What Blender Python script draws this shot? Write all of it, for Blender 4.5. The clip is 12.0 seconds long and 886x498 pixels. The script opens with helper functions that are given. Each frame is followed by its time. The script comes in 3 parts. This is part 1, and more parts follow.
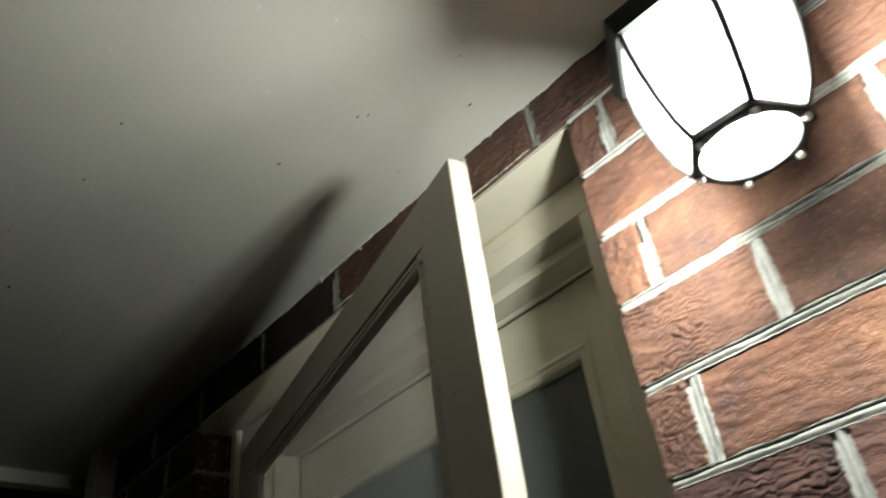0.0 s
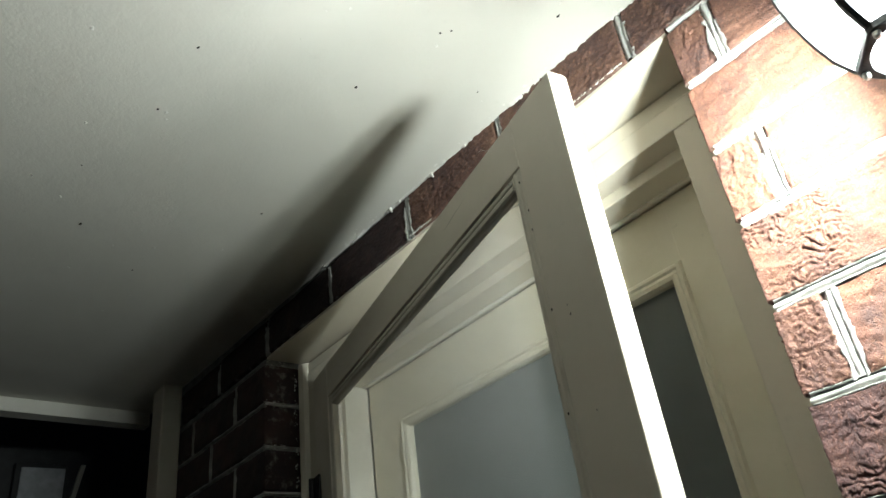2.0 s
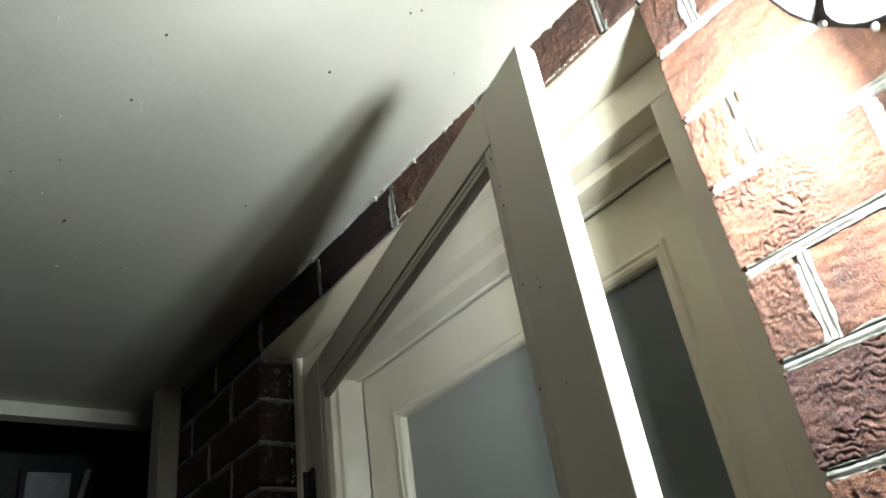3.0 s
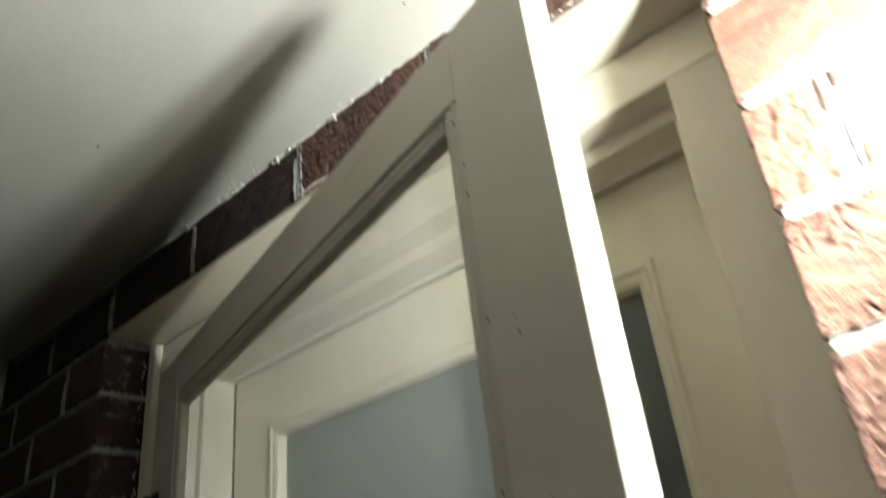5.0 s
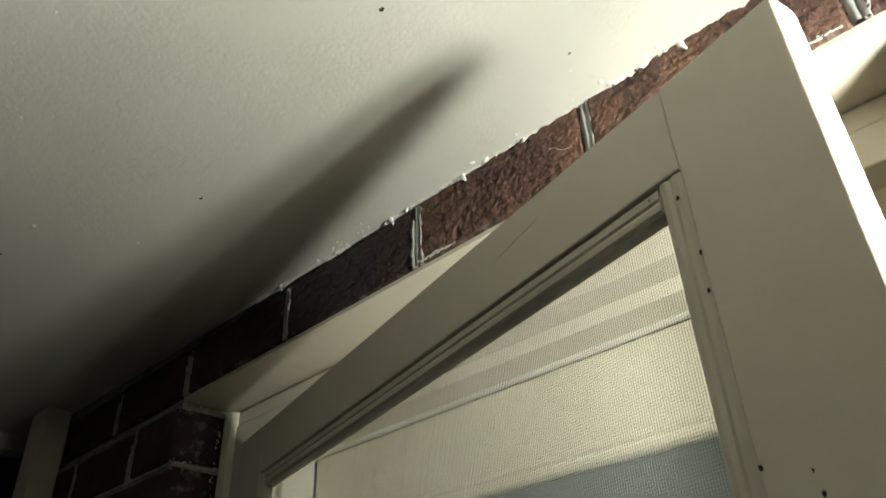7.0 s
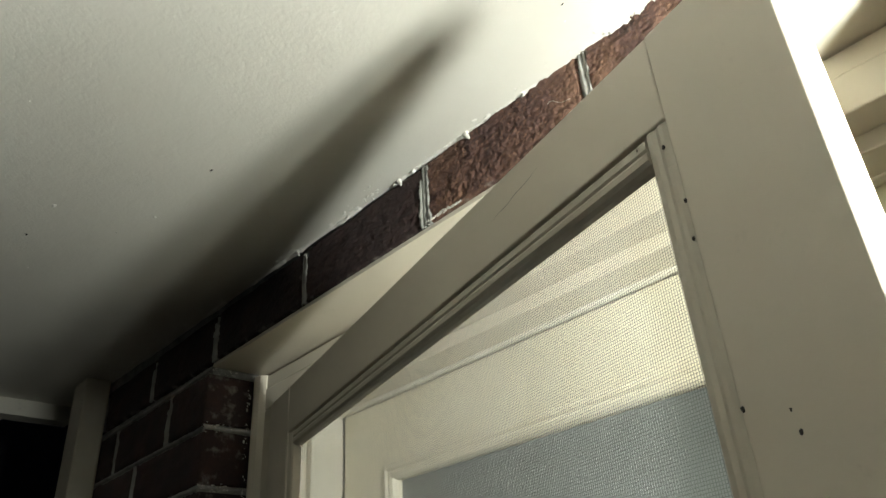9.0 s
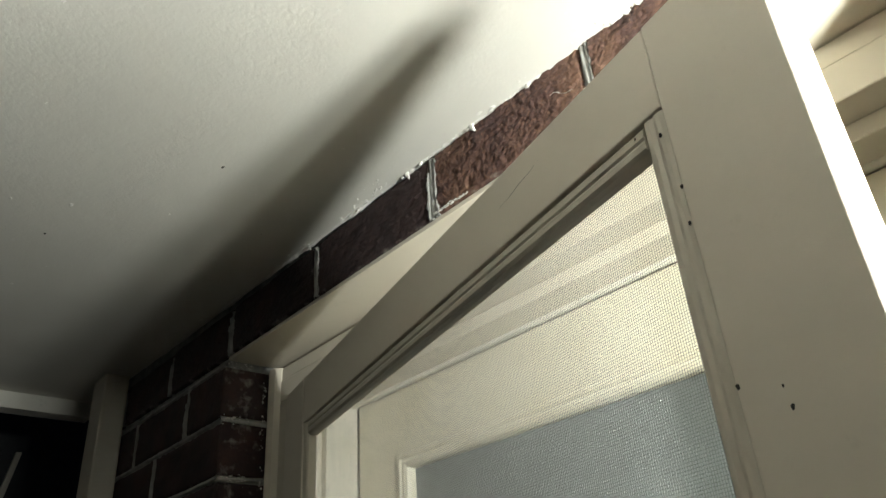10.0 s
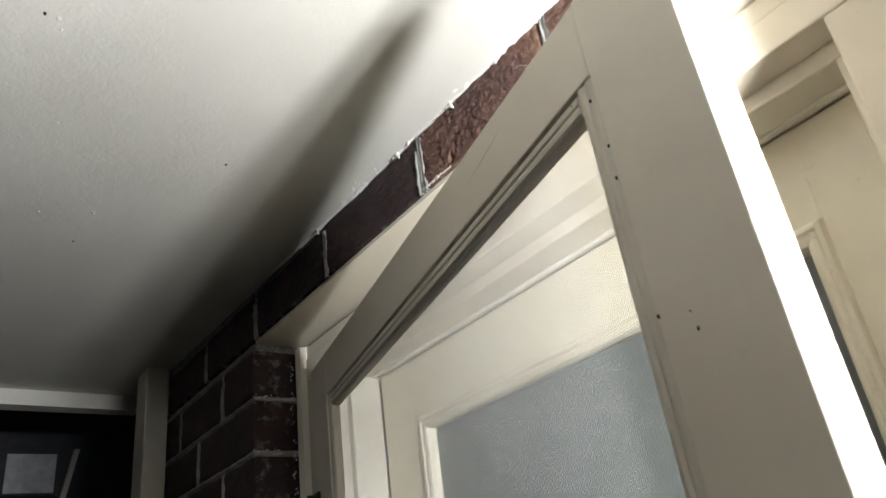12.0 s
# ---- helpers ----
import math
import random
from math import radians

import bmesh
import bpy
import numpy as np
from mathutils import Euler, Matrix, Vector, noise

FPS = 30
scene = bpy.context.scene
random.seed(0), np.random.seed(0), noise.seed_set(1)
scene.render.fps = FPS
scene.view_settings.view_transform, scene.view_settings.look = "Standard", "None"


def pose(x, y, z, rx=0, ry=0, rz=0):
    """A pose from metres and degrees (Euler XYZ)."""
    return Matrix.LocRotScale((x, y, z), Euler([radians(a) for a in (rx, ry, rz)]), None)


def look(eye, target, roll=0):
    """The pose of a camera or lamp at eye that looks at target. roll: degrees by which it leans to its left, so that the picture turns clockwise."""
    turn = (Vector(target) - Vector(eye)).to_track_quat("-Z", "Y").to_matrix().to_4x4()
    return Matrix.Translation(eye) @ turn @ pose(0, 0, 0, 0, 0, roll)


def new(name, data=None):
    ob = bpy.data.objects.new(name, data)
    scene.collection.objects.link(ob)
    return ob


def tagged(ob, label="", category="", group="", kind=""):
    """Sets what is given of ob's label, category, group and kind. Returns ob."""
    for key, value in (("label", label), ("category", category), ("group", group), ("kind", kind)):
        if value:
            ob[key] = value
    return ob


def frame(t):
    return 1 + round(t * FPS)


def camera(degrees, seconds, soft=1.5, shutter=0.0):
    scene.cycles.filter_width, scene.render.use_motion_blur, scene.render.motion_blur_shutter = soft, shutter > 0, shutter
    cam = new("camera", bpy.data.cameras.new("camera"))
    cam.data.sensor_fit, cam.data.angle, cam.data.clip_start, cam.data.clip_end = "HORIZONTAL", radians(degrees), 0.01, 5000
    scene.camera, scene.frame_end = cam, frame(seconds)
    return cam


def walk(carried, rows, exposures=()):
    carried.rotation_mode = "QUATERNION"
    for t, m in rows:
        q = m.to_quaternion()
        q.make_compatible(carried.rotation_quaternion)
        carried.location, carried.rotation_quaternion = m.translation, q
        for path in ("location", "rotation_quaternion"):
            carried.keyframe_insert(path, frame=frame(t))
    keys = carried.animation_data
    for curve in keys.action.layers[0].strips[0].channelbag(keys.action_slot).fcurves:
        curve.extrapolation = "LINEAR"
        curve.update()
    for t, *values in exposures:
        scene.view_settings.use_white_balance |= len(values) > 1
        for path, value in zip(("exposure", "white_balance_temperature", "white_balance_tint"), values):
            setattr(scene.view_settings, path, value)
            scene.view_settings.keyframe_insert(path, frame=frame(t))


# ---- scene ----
cam = camera(62.3, 12.0, shutter=0.5)
PATH = [
    (0, (0.389, -0.562, 1.52), (-0.798, 0.578, 2.656), -8.0),
    (0.2, (0.364, -0.575, 1.523), (-0.872, 0.556, 2.613), -7.1),
    (0.5, (0.33, -0.592, 1.527), (-0.971, 0.526, 2.556), -5.9),
    (1, (0.316, -0.602, 1.533), (-1.019, 0.485, 2.552), -4.9),
    (1.5, (0.314, -0.611, 1.533), (-1.006, 0.507, 2.538), -6.5),
    (2, (0.312, -0.609, 1.53), (-0.991, 0.533, 2.53), -8.1),
    (2.5, (0.307, -0.589, 1.517), (-0.979, 0.551, 2.541), -8.8),
    (3, (0.318, -0.565, 1.51), (-1.001, 0.55, 2.518), -9.2),
    (3.2, (0.316, -0.537, 1.5), (-1.019, 0.547, 2.521), -8.8),
    (4.8, (0.185, -0.46, 1.601), (-1.021, 0.868, 2.487), -7.1),
    (5, (0.15, -0.443, 1.653), (-1.021, 0.891, 2.575), -6.6),
    (5.5, (0.084, -0.459, 1.74), (-1.056, 0.826, 2.765), -5.7),
    (6, (0.051, -0.459, 1.762), (-1.122, 0.744, 2.846), -3.5),
    (6.5, (0.037, -0.452, 1.751), (-1.151, 0.741, 2.83), -2.4),
    (7, (0.029, -0.451, 1.731), (-1.166, 0.756, 2.787), -2.1),
    (7.2, (0.029, -0.449, 1.725), (-1.18, 0.758, 2.765), -1.7),
    (9, (0.051, -0.441, 1.728), (-1.246, 0.744, 2.683), -3.6),
    (9.5, (0.057, -0.439, 1.727), (-1.262, 0.733, 2.669), -3.8),
    (10, (0.062, -0.445, 1.719), (-1.264, 0.719, 2.66), -4.1),
    (10.5, (0.063, -0.443, 1.709), (-1.274, 0.703, 2.658), -4.1),
    (11, (0.068, -0.436, 1.704), (-1.294, 0.678, 2.655), -4.4),
    (11.5, (0.082, -0.429, 1.701), (-1.302, 0.668, 2.64), -5.1),
    (12, (0.125, -0.442, 1.686), (-1.282, 0.669, 2.573), -8.0),
]
EXPOSURES = [(0.0, 0.27, 6250, 6), (0.5, 0.36, 6900, 2), (1.0, 1.14, 6400, -1), (1.5, 1.55, 6020, 2), (2.5, 1.66, 5880, 6),
             (3.0, 1.70, 5880, 7), (5.0, 1.93, 6120, 7), (5.5, 1.70, 6450, 7), (6.0, 1.65, 6400, 6), (6.5, 1.65, 6430, 6), (7.0, 1.70, 6450, 6),
             (9.0, 2.15, 6300, 7), (10.0, 2.26, 6190, 9), (10.5, 2.28, 6120, 11), (11.0, 2.33, 6050, 14), (11.5, 2.39, 6000, 16), (12.0, 2.51, 5950, 17)]
walk(cam, [(t, look(eye, target, roll)) for t, eye, target, roll in PATH], EXPOSURES)

# ---------------------------------------------------------------- world and light
world = bpy.data.worlds.new("night")
world.use_nodes = True
scene.world = world
world.node_tree.nodes["Background"].inputs[0].default_value = (0.35, 0.42, 0.6, 1)
world.node_tree.nodes["Background"].inputs[1].default_value = 0.006
BULB_STRENGTH = 378.0
BULB_COLOUR = (0.985, 0.99, 0.90, 1)
LAMP = Vector((0.257, -0.130, 1.890))      # the bulb of the wall lantern


# ---------------------------------------------------------------- materials
def material(name):
    m = bpy.data.materials.new(name)
    m.use_nodes = True
    nt = m.node_tree
    return m, nt, nt.nodes["Principled BSDF"]


def add(nt, kind, **values):
    n = nt.nodes.new(kind)
    for key, value in values.items():
        n.inputs[key.replace("_", " ")].default_value = value
    return n


def coords(nt, which="Object", scale=(1, 1, 1)):
    tc = nt.nodes.new("ShaderNodeTexCoord")
    mp = add(nt, "ShaderNodeMapping", Scale=scale)
    nt.links.new(tc.outputs[which], mp.inputs[0])
    return mp.outputs[0]


def noise_of(nt, vec, scale, detail=4.0, rough=0.55):
    n = add(nt, "ShaderNodeTexNoise", Scale=scale, Detail=detail, Roughness=rough)
    nt.links.new(vec, n.inputs["Vector"])
    return n.outputs["Fac"]


def ramp(nt, fac, stops):
    r = nt.nodes.new("ShaderNodeValToRGB")
    els = r.color_ramp.elements
    while len(els) < len(stops):
        els.new(0.5)
    for el, (p, c) in zip(els, stops):
        el.position, el.color = p, (*c, 1) if len(c) == 3 else c
    nt.links.new(fac, r.inputs[0])
    return r.outputs[0]


def mix(nt, fac, a, b, kind="MIX"):
    n = nt.nodes.new("ShaderNodeMix")
    n.data_type, n.blend_type = "RGBA", kind
    for socket, value in ((n.inputs[0], fac), (n.inputs[6], a), (n.inputs[7], b)):
        if isinstance(value, (int, float)):
            socket.default_value = value
        elif isinstance(value, tuple):
            socket.default_value = (*value, 1)
        else:
            nt.links.new(value, socket)
    return n.outputs[2]


def math_of(nt, op, a, b=0.0):
    n = nt.nodes.new("ShaderNodeMath")
    n.operation = op
    for socket, value in ((n.inputs[0], a), (n.inputs[1], b)):
        if isinstance(value, (int, float)):
            socket.default_value = value
        else:
            nt.links.new(value, socket)
    return n.outputs[0]


def bump(nt, height, strength, distance):
    n = add(nt, "ShaderNodeBump", Strength=strength, Distance=distance)
    nt.links.new(height, n.inputs["Height"])
    return n.outputs[0]


def paint(name, light, dark, rough, grime=0.5, streak=(1, 1, 1), relief=0.0006):
    """Brushed house paint: slow yellowing, small stains, brush marks."""
    m, nt, bsdf = material(name)
    v = coords(nt)
    base = ramp(nt, noise_of(nt, v, 5, 5), [(0.3, dark), (0.65, light)])
    stain = ramp(nt, noise_of(nt, v, 38, 6, 0.7), [(0.62, (0, 0, 0)), (0.78, (1, 1, 1))])
    stain = math_of(nt, "MULTIPLY", stain, grime)
    col = mix(nt, stain, base, tuple(c * 0.6 for c in dark))
    nt.links.new(col, bsdf.inputs["Base Color"])
    bsdf.inputs["Roughness"].default_value = rough
    vs = coords(nt, "Object", streak)
    h = math_of(nt, "ADD", noise_of(nt, vs, 260, 3), math_of(nt, "MULTIPLY", noise_of(nt, v, 60, 4), 1.5))
    nt.links.new(bump(nt, h, 0.35, relief), bsdf.inputs["Normal"])
    return m


CREAM = paint("cream_frame_paint", (0.72, 0.665, 0.55), (0.66, 0.605, 0.49), 0.42, 0.35, (1, 1, 0.08))
BEIGE = paint("beige_screen_door_paint", (0.70, 0.635, 0.53), (0.65, 0.585, 0.48), 0.45, 0.3, (0.08, 1, 0.08))
BEAD = paint("worn_bead_paint", (0.64, 0.59, 0.49), (0.52, 0.47, 0.38), 0.5, 0.6, (0.1, 1, 0.1))
DOORPAINT = paint("ivory_door_paint", (0.80, 0.755, 0.61), (0.69, 0.63, 0.47), 0.4, 0.8, (1, 1, 0.08))
JAMBWORN = paint("weathered_white_jamb_paint", (0.82, 0.79, 0.69), (0.62, 0.58, 0.47), 0.55, 0.9, (1, 1, 0.05))
CEILPAINT = paint("flat_ceiling_paint", (0.68, 0.66, 0.59), (0.64, 0.62, 0.55), 0.8, 0.18, (1, 1, 1), 0.0008)
BATTENPAINT = paint("dull_batten_paint", (0.64, 0.60, 0.51), (0.54, 0.50, 0.41), 0.55, 0.6, (1, 1, 0.08))
TRIMWHITE = paint("white_trim_paint", (0.72, 0.70, 0.63), (0.62, 0.60, 0.53), 0.5, 0.5, (1, 0.08, 0.08))


def brick_material(name, stops, speck):
    m, nt, bsdf = material(name)
    info = nt.nodes.new("ShaderNodeObjectInfo")
    tc = nt.nodes.new("ShaderNodeTexCoord")
    shift = nt.nodes.new("ShaderNodeVectorMath")
    shift.operation = "ADD"
    rnd = nt.nodes.new("ShaderNodeCombineXYZ")
    big = math_of(nt, "MULTIPLY", info.outputs["Random"], 37.0)
    for i in range(3):
        nt.links.new(big, rnd.inputs[i])
    nt.links.new(tc.outputs["Object"], shift.inputs[0])
    nt.links.new(rnd.outputs[0], shift.inputs[1])
    v = shift.outputs[0]
    stretch = add(nt, "ShaderNodeMapping", Scale=(0.55, 1, 1.8))
    nt.links.new(v, stretch.inputs[0])
    vs = stretch.outputs[0]
    patch = noise_of(nt, v, 15, 6, 0.65)
    base = ramp(nt, patch, stops)
    dark = ramp(nt, info.outputs["Random"], [(0.0, (0.88, 0.90, 0.92)), (0.25, (0.66, 0.68, 0.74)), (0.5, (0.80, 0.79, 0.81)), (0.75, (0.95, 0.92, 0.90)), (1.0, (1.1, 1.05, 1.0))])
    base = mix(nt, 1.0, base, dark, "MULTIPLY")
    grain = noise_of(nt, v, 420, 5, 0.7)
    base = mix(nt, math_of(nt, "MULTIPLY", ramp(nt, grain, [(0.46, (0, 0, 0)), (0.62, (1, 1, 1))]), 0.35), base, (0.045, 0.028, 0.028))
    grit = noise_of(nt, v, 230, 5, 0.75)
    base = mix(nt, math_of(nt, "MULTIPLY", ramp(nt, grit, [(0.53, (0, 0, 0)), (0.64, (1, 1, 1))]), 0.5), base, speck)
    # mortar smeared over the arrises
    sep = nt.nodes.new("ShaderNodeSeparateXYZ")
    nt.links.new(tc.outputs["Generated"], sep.inputs[0])
    ex = math_of(nt, "ABSOLUTE", math_of(nt, "SUBTRACT", sep.outputs[0], 0.5))
    ez = math_of(nt, "ABSOLUTE", math_of(nt, "SUBTRACT", sep.outputs[2], 0.5))
    edge = math_of(nt, "MAXIMUM", math_of(nt, "ADD", math_of(nt, "MULTIPLY", math_of(nt, "SUBTRACT", ex, 0.5), 3.0), 0.5), ez)
    smear = math_of(nt, "ADD", edge, math_of(nt, "MULTIPLY", math_of(nt, "SUBTRACT", noise_of(nt, v, 45, 5, 0.65), 0.5), 0.42))
    smear = ramp(nt, smear, [(0.49, (0, 0, 0)), (0.55, (1, 1, 1))])
    col = mix(nt, math_of(nt, "MULTIPLY", smear, 0.35), base, (0.52, 0.49, 0.43))
    nt.links.new(col, bsdf.inputs["Base Color"])
    bsdf.inputs["Roughness"].default_value = 0.78
    # drag marks: torn wrinkles running along the brick, some bricks smoother
    tear = noise_of(nt, vs, 66, 4, 0.55)
    ridge = math_of(nt, "SUBTRACT", 1.0, math_of(nt, "MULTIPLY", math_of(nt, "ABSOLUTE", math_of(nt, "SUBTRACT", tear, 0.5)), 7.0))
    rough_ones = ramp(nt, info.outputs["Random"], [(0.15, (0.22, 0.22, 0.22)), (0.35, (1, 1, 1))])
    worn = ramp(nt, noise_of(nt, v, 17, 3), [(0.40, (0.25, 0.25, 0.25)), (0.58, (1, 1, 1))])
    h = math_of(nt, "MULTIPLY", math_of(nt, "MULTIPLY", math_of(nt, "MULTIPLY", ridge, rough_ones), worn), 0.06)
    h = math_of(nt, "ADD", h, math_of(nt, "MULTIPLY", grain, 0.2))
    h = math_of(nt, "ADD", h, math_of(nt, "MULTIPLY", noise_of(nt, v, 150, 5, 0.55), 0.35))
    # small pits and stuck grit
    cell = add(nt, "ShaderNodeTexVoronoi", Scale=330.0)
    nt.links.new(v, cell.inputs["Vector"])
    pit = ramp(nt, cell.outputs["Distance"], [(0.10, (0, 0, 0)), (0.34, (1, 1, 1))])
    h = math_of(nt, "ADD", h, math_of(nt, "MULTIPLY", pit, 0.22))
    h = math_of(nt, "ADD", h, math_of(nt, "MULTIPLY", grit, 0.35))
    nt.links.new(bump(nt, h, 1.0, 0.0030), bsdf.inputs["Normal"])
    return m


BRICK = brick_material("rustic_orange_brick", [(0.30, (0.085, 0.048, 0.043)), (0.43, (0.160, 0.075, 0.052)), (0.58, (0.24, 0.112, 0.068)), (0.75, (0.345, 0.180, 0.105))], (0.31, 0.16, 0.098))
DARKBRICK = brick_material("rustic_dark_red_brick", [(0.30, (0.060, 0.036, 0.038)), (0.45, (0.105, 0.050, 0.044)), (0.58, (0.165, 0.075, 0.054)), (0.75, (0.27, 0.140, 0.088))], (0.24, 0.115, 0.075))
TORNBRICK = brick_material("torn_red_brown_brick", [(0.30, (0.060, 0.032, 0.030)), (0.44, (0.110, 0.053, 0.041)), (0.58, (0.180, 0.090, 0.056)), (0.75, (0.28, 0.155, 0.090))], (0.28, 0.15, 0.088))
PURPLEBRICK = brick_material("dark_purple_brick", [(0.30, (0.022, 0.016, 0.017)), (0.45, (0.036, 0.021, 0.020)), (0.60, (0.058, 0.030, 0.026)), (0.78, (0.10, 0.052, 0.038))], (0.075, 0.042, 0.034))


def mortar_material():
    m, nt, bsdf = material("pale_lime_mortar")
    v = coords(nt)
    col = ramp(nt, noise_of(nt, v, 30, 6, 0.7), [(0.25, (0.20, 0.196, 0.18)), (0.48, (0.36, 0.354, 0.33)), (0.75, (0.55, 0.544, 0.51))])
    nt.links.new(col, bsdf.inputs["Base Color"])
    bsdf.inputs["Roughness"].default_value = 0.9
    nt.links.new(bump(nt, noise_of(nt, v, 320, 5, 0.7), 0.6, 0.0012), bsdf.inputs["Normal"])
    return m


MORTAR = mortar_material()


def plain(name, colour, rough, metal=0.0, vary=0.25, scale=30):
    m, nt, bsdf = material(name)
    f = noise_of(nt, coords(nt), scale, 5, 0.6)
    col = ramp(nt, f, [(0.3, tuple(c * (1 - vary) for c in colour)), (0.7, tuple(min(1, c * (1 + vary)) for c in colour))])
    nt.links.new(col, bsdf.inputs["Base Color"])
    bsdf.inputs["Roughness"].default_value, bsdf.inputs["Metallic"].default_value = rough, metal
    nt.links.new(bump(nt, noise_of(nt, coords(nt), scale * 8, 3), 0.2, 0.0005), bsdf.inputs["Normal"])
    return m


BLACKMETAL = plain("black_lantern_metal", (0.008, 0.008, 0.008), 0.6, 0.0)
DARKIRON = plain("dark_hinge_iron", (0.022, 0.02, 0.02), 0.45, 0.6)
STEEL = plain("bright_screw_steel", (0.6, 0.58, 0.55), 0.3, 1.0)
SPECK = plain("dark_specks", (0.03, 0.025, 0.02), 0.8)
CRUMB = plain("white_filler_crumbs", (0.74, 0.72, 0.66), 0.9, 0.0, 0.12, 80)
WIRE = plain("grey_fly_wire", (0.20, 0.20, 0.195), 0.6, 0.0, 0.1)
CONCRETE = plain("porch_concrete", (0.10, 0.08, 0.07), 0.85, 0.0, 0.3, 6)
SOIL = plain("dark_garden_ground", (0.035, 0.04, 0.025), 0.95, 0.0, 0.5, 2)
DARKWALL = plain("dark_weatherboard", (0.03, 0.03, 0.03), 0.7)
GREYPANEL = plain("grey_shed_pane", (0.42, 0.43, 0.44), 0.5)
ROOFSHEET = plain("roof_sheet", (0.10, 0.10, 0.10), 0.6)
PLASTER = plain("inside_plaster", (0.5, 0.48, 0.44), 0.8)
CURTAIN = plain("pale_lace_curtain", (0.24, 0.25, 0.235), 0.9, 0.0, 0.15, 12)


def glass_material(name, tint, rough, clear):
    m, nt, bsdf = material(name)
    v = coords(nt)
    bsdf.inputs["Base Color"].default_value = (*tint, 1)
    bsdf.inputs["Transmission Weight"].default_value = clear
    bsdf.inputs["IOR"].default_value = 1.52
    bsdf.inputs["Specular IOR Level"].default_value = 0.25
    nt.links.new(ramp(nt, noise_of(nt, v, 3, 2), [(0.3, (rough * 0.9,) * 3), (0.7, (rough * 1.1,) * 3)]), bsdf.inputs["Roughness"])
    return m


PANE = glass_material("obscure_door_glass", (0.25, 0.27, 0.255), 0.30, 0.50)


def frosted():
    m, nt, bsdf = material("frosted_lantern_glass")
    tr = add(nt, "ShaderNodeBsdfTranslucent", Color=(0.30, 0.30, 0.29, 1))
    gl = add(nt, "ShaderNodeBsdfGlossy", Roughness=0.25)
    mx = add(nt, "ShaderNodeMixShader", Fac=0.06)
    nt.links.new(tr.outputs[0], mx.inputs[1])
    nt.links.new(gl.outputs[0], mx.inputs[2])
    nt.links.new(mx.outputs[0], nt.nodes["Material Output"].inputs[0])
    return m


FROST = frosted()
GLOW, gnt, gb = material("lit_bulb")
gb.inputs["Emission Color"].default_value = BULB_COLOUR
gb.inputs["Emission Strength"].default_value = BULB_STRENGTH


# ---------------------------------------------------------------- mesh helpers
def mesh_of(bm, name, mat, smooth=False):
    me = bpy.data.meshes.new(name)
    bmesh.ops.recalc_face_normals(bm, faces=bm.faces)
    bm.to_mesh(me)
    bm.free()
    me.materials.append(mat)
    if smooth:
        for p in me.polygons:
            p.use_smooth = True
    return me


def part(name, bm, mat, parent=None, label="", smooth=False):
    ob = new(name, mesh_of(bm, name, mat, smooth))
    if parent is not None:
        ob.parent = parent
    if label:
        ob["label"] = label
    return ob


def empty(name, at=(0, 0, 0), rz=0.0):
    ob = new(name)
    ob.matrix_basis = pose(*at, 0, 0, rz)
    return ob


def box(x0, x1, y0, y1, z0, z1, bevel=0.0, bm=None, seg=2):
    own = bm is None
    bm = bm or bmesh.new()
    vs = bmesh.ops.create_cube(bm, size=1.0)["verts"]
    for v in vs:
        v.co = Vector((x0 + (v.co.x + 0.5) * (x1 - x0), y0 + (v.co.y + 0.5) * (y1 - y0), z0 + (v.co.z + 0.5) * (z1 - z0)))
    if bevel and own:
        bmesh.ops.bevel(bm, geom=bm.edges[:], offset=bevel, segments=seg, profile=0.5, affect="EDGES")
    return bm


def turned(profile, steps=32, a0=0.0, a1=2 * math.pi):
    """A surface of revolution about z from (radius, z) pairs."""
    bm = bmesh.new()
    whole = abs(a1 - a0 - 2 * math.pi) < 1e-6
    n = steps if whole else steps + 1
    rings = [[bm.verts.new((r * math.cos(a0 + (a1 - a0) * i / steps), r * math.sin(a0 + (a1 - a0) * i / steps), z)) for i in range(n)] for r, z in profile]
    for a, b in zip(rings, rings[1:]):
        for i in range(steps):
            j = (i + 1) % n
            bm.faces.new((a[i], a[j], b[j], b[i]))
    return bm


def extruded(section, p0, p1, u, v):
    """A bar with the closed section [(a, b)...] on axes u, v, from p0 to p1."""
    bm = bmesh.new()
    p0, p1, u, v = Vector(p0), Vector(p1), Vector(u), Vector(v)
    A = [bm.verts.new(p0 + a * u + b * v) for a, b in section]
    B = [bm.verts.new(p1 + a * u + b * v) for a, b in section]
    n = len(section)
    for i in range(n):
        bm.faces.new((A[i], A[(i + 1) % n], B[(i + 1) % n], B[i]))
    bm.faces.new(A)
    bm.faces.new(B[::-1])
    return bm


def blob(bm, at, size, squash=(1, 1, 1), sub=1):
    vs = bmesh.ops.create_icosphere(bm, subdivisions=sub, radius=1.0)["verts"]
    for v in vs:
        k = 0.7 + 0.6 * random.random()
        v.co = Vector(at) + Vector((v.co.x * squash[0], v.co.y * squash[1], v.co.z * squash[2])) * size * k


# ---------------------------------------------------------------- plan
X_LEFT, X_RIGHT = -0.972, 0.039        # brick opening
Z_HEAD = 2.122                          # underside of the top course
COURSE = 0.086
FRAME_Y = 0.080                         # face of the door frame
WALL_X0, WALL_X1 = -1.60, 1.75


def ceiling_z(x, y):
    return 2.196 - 0.030 * (x + 0.24) + 0.030 * y


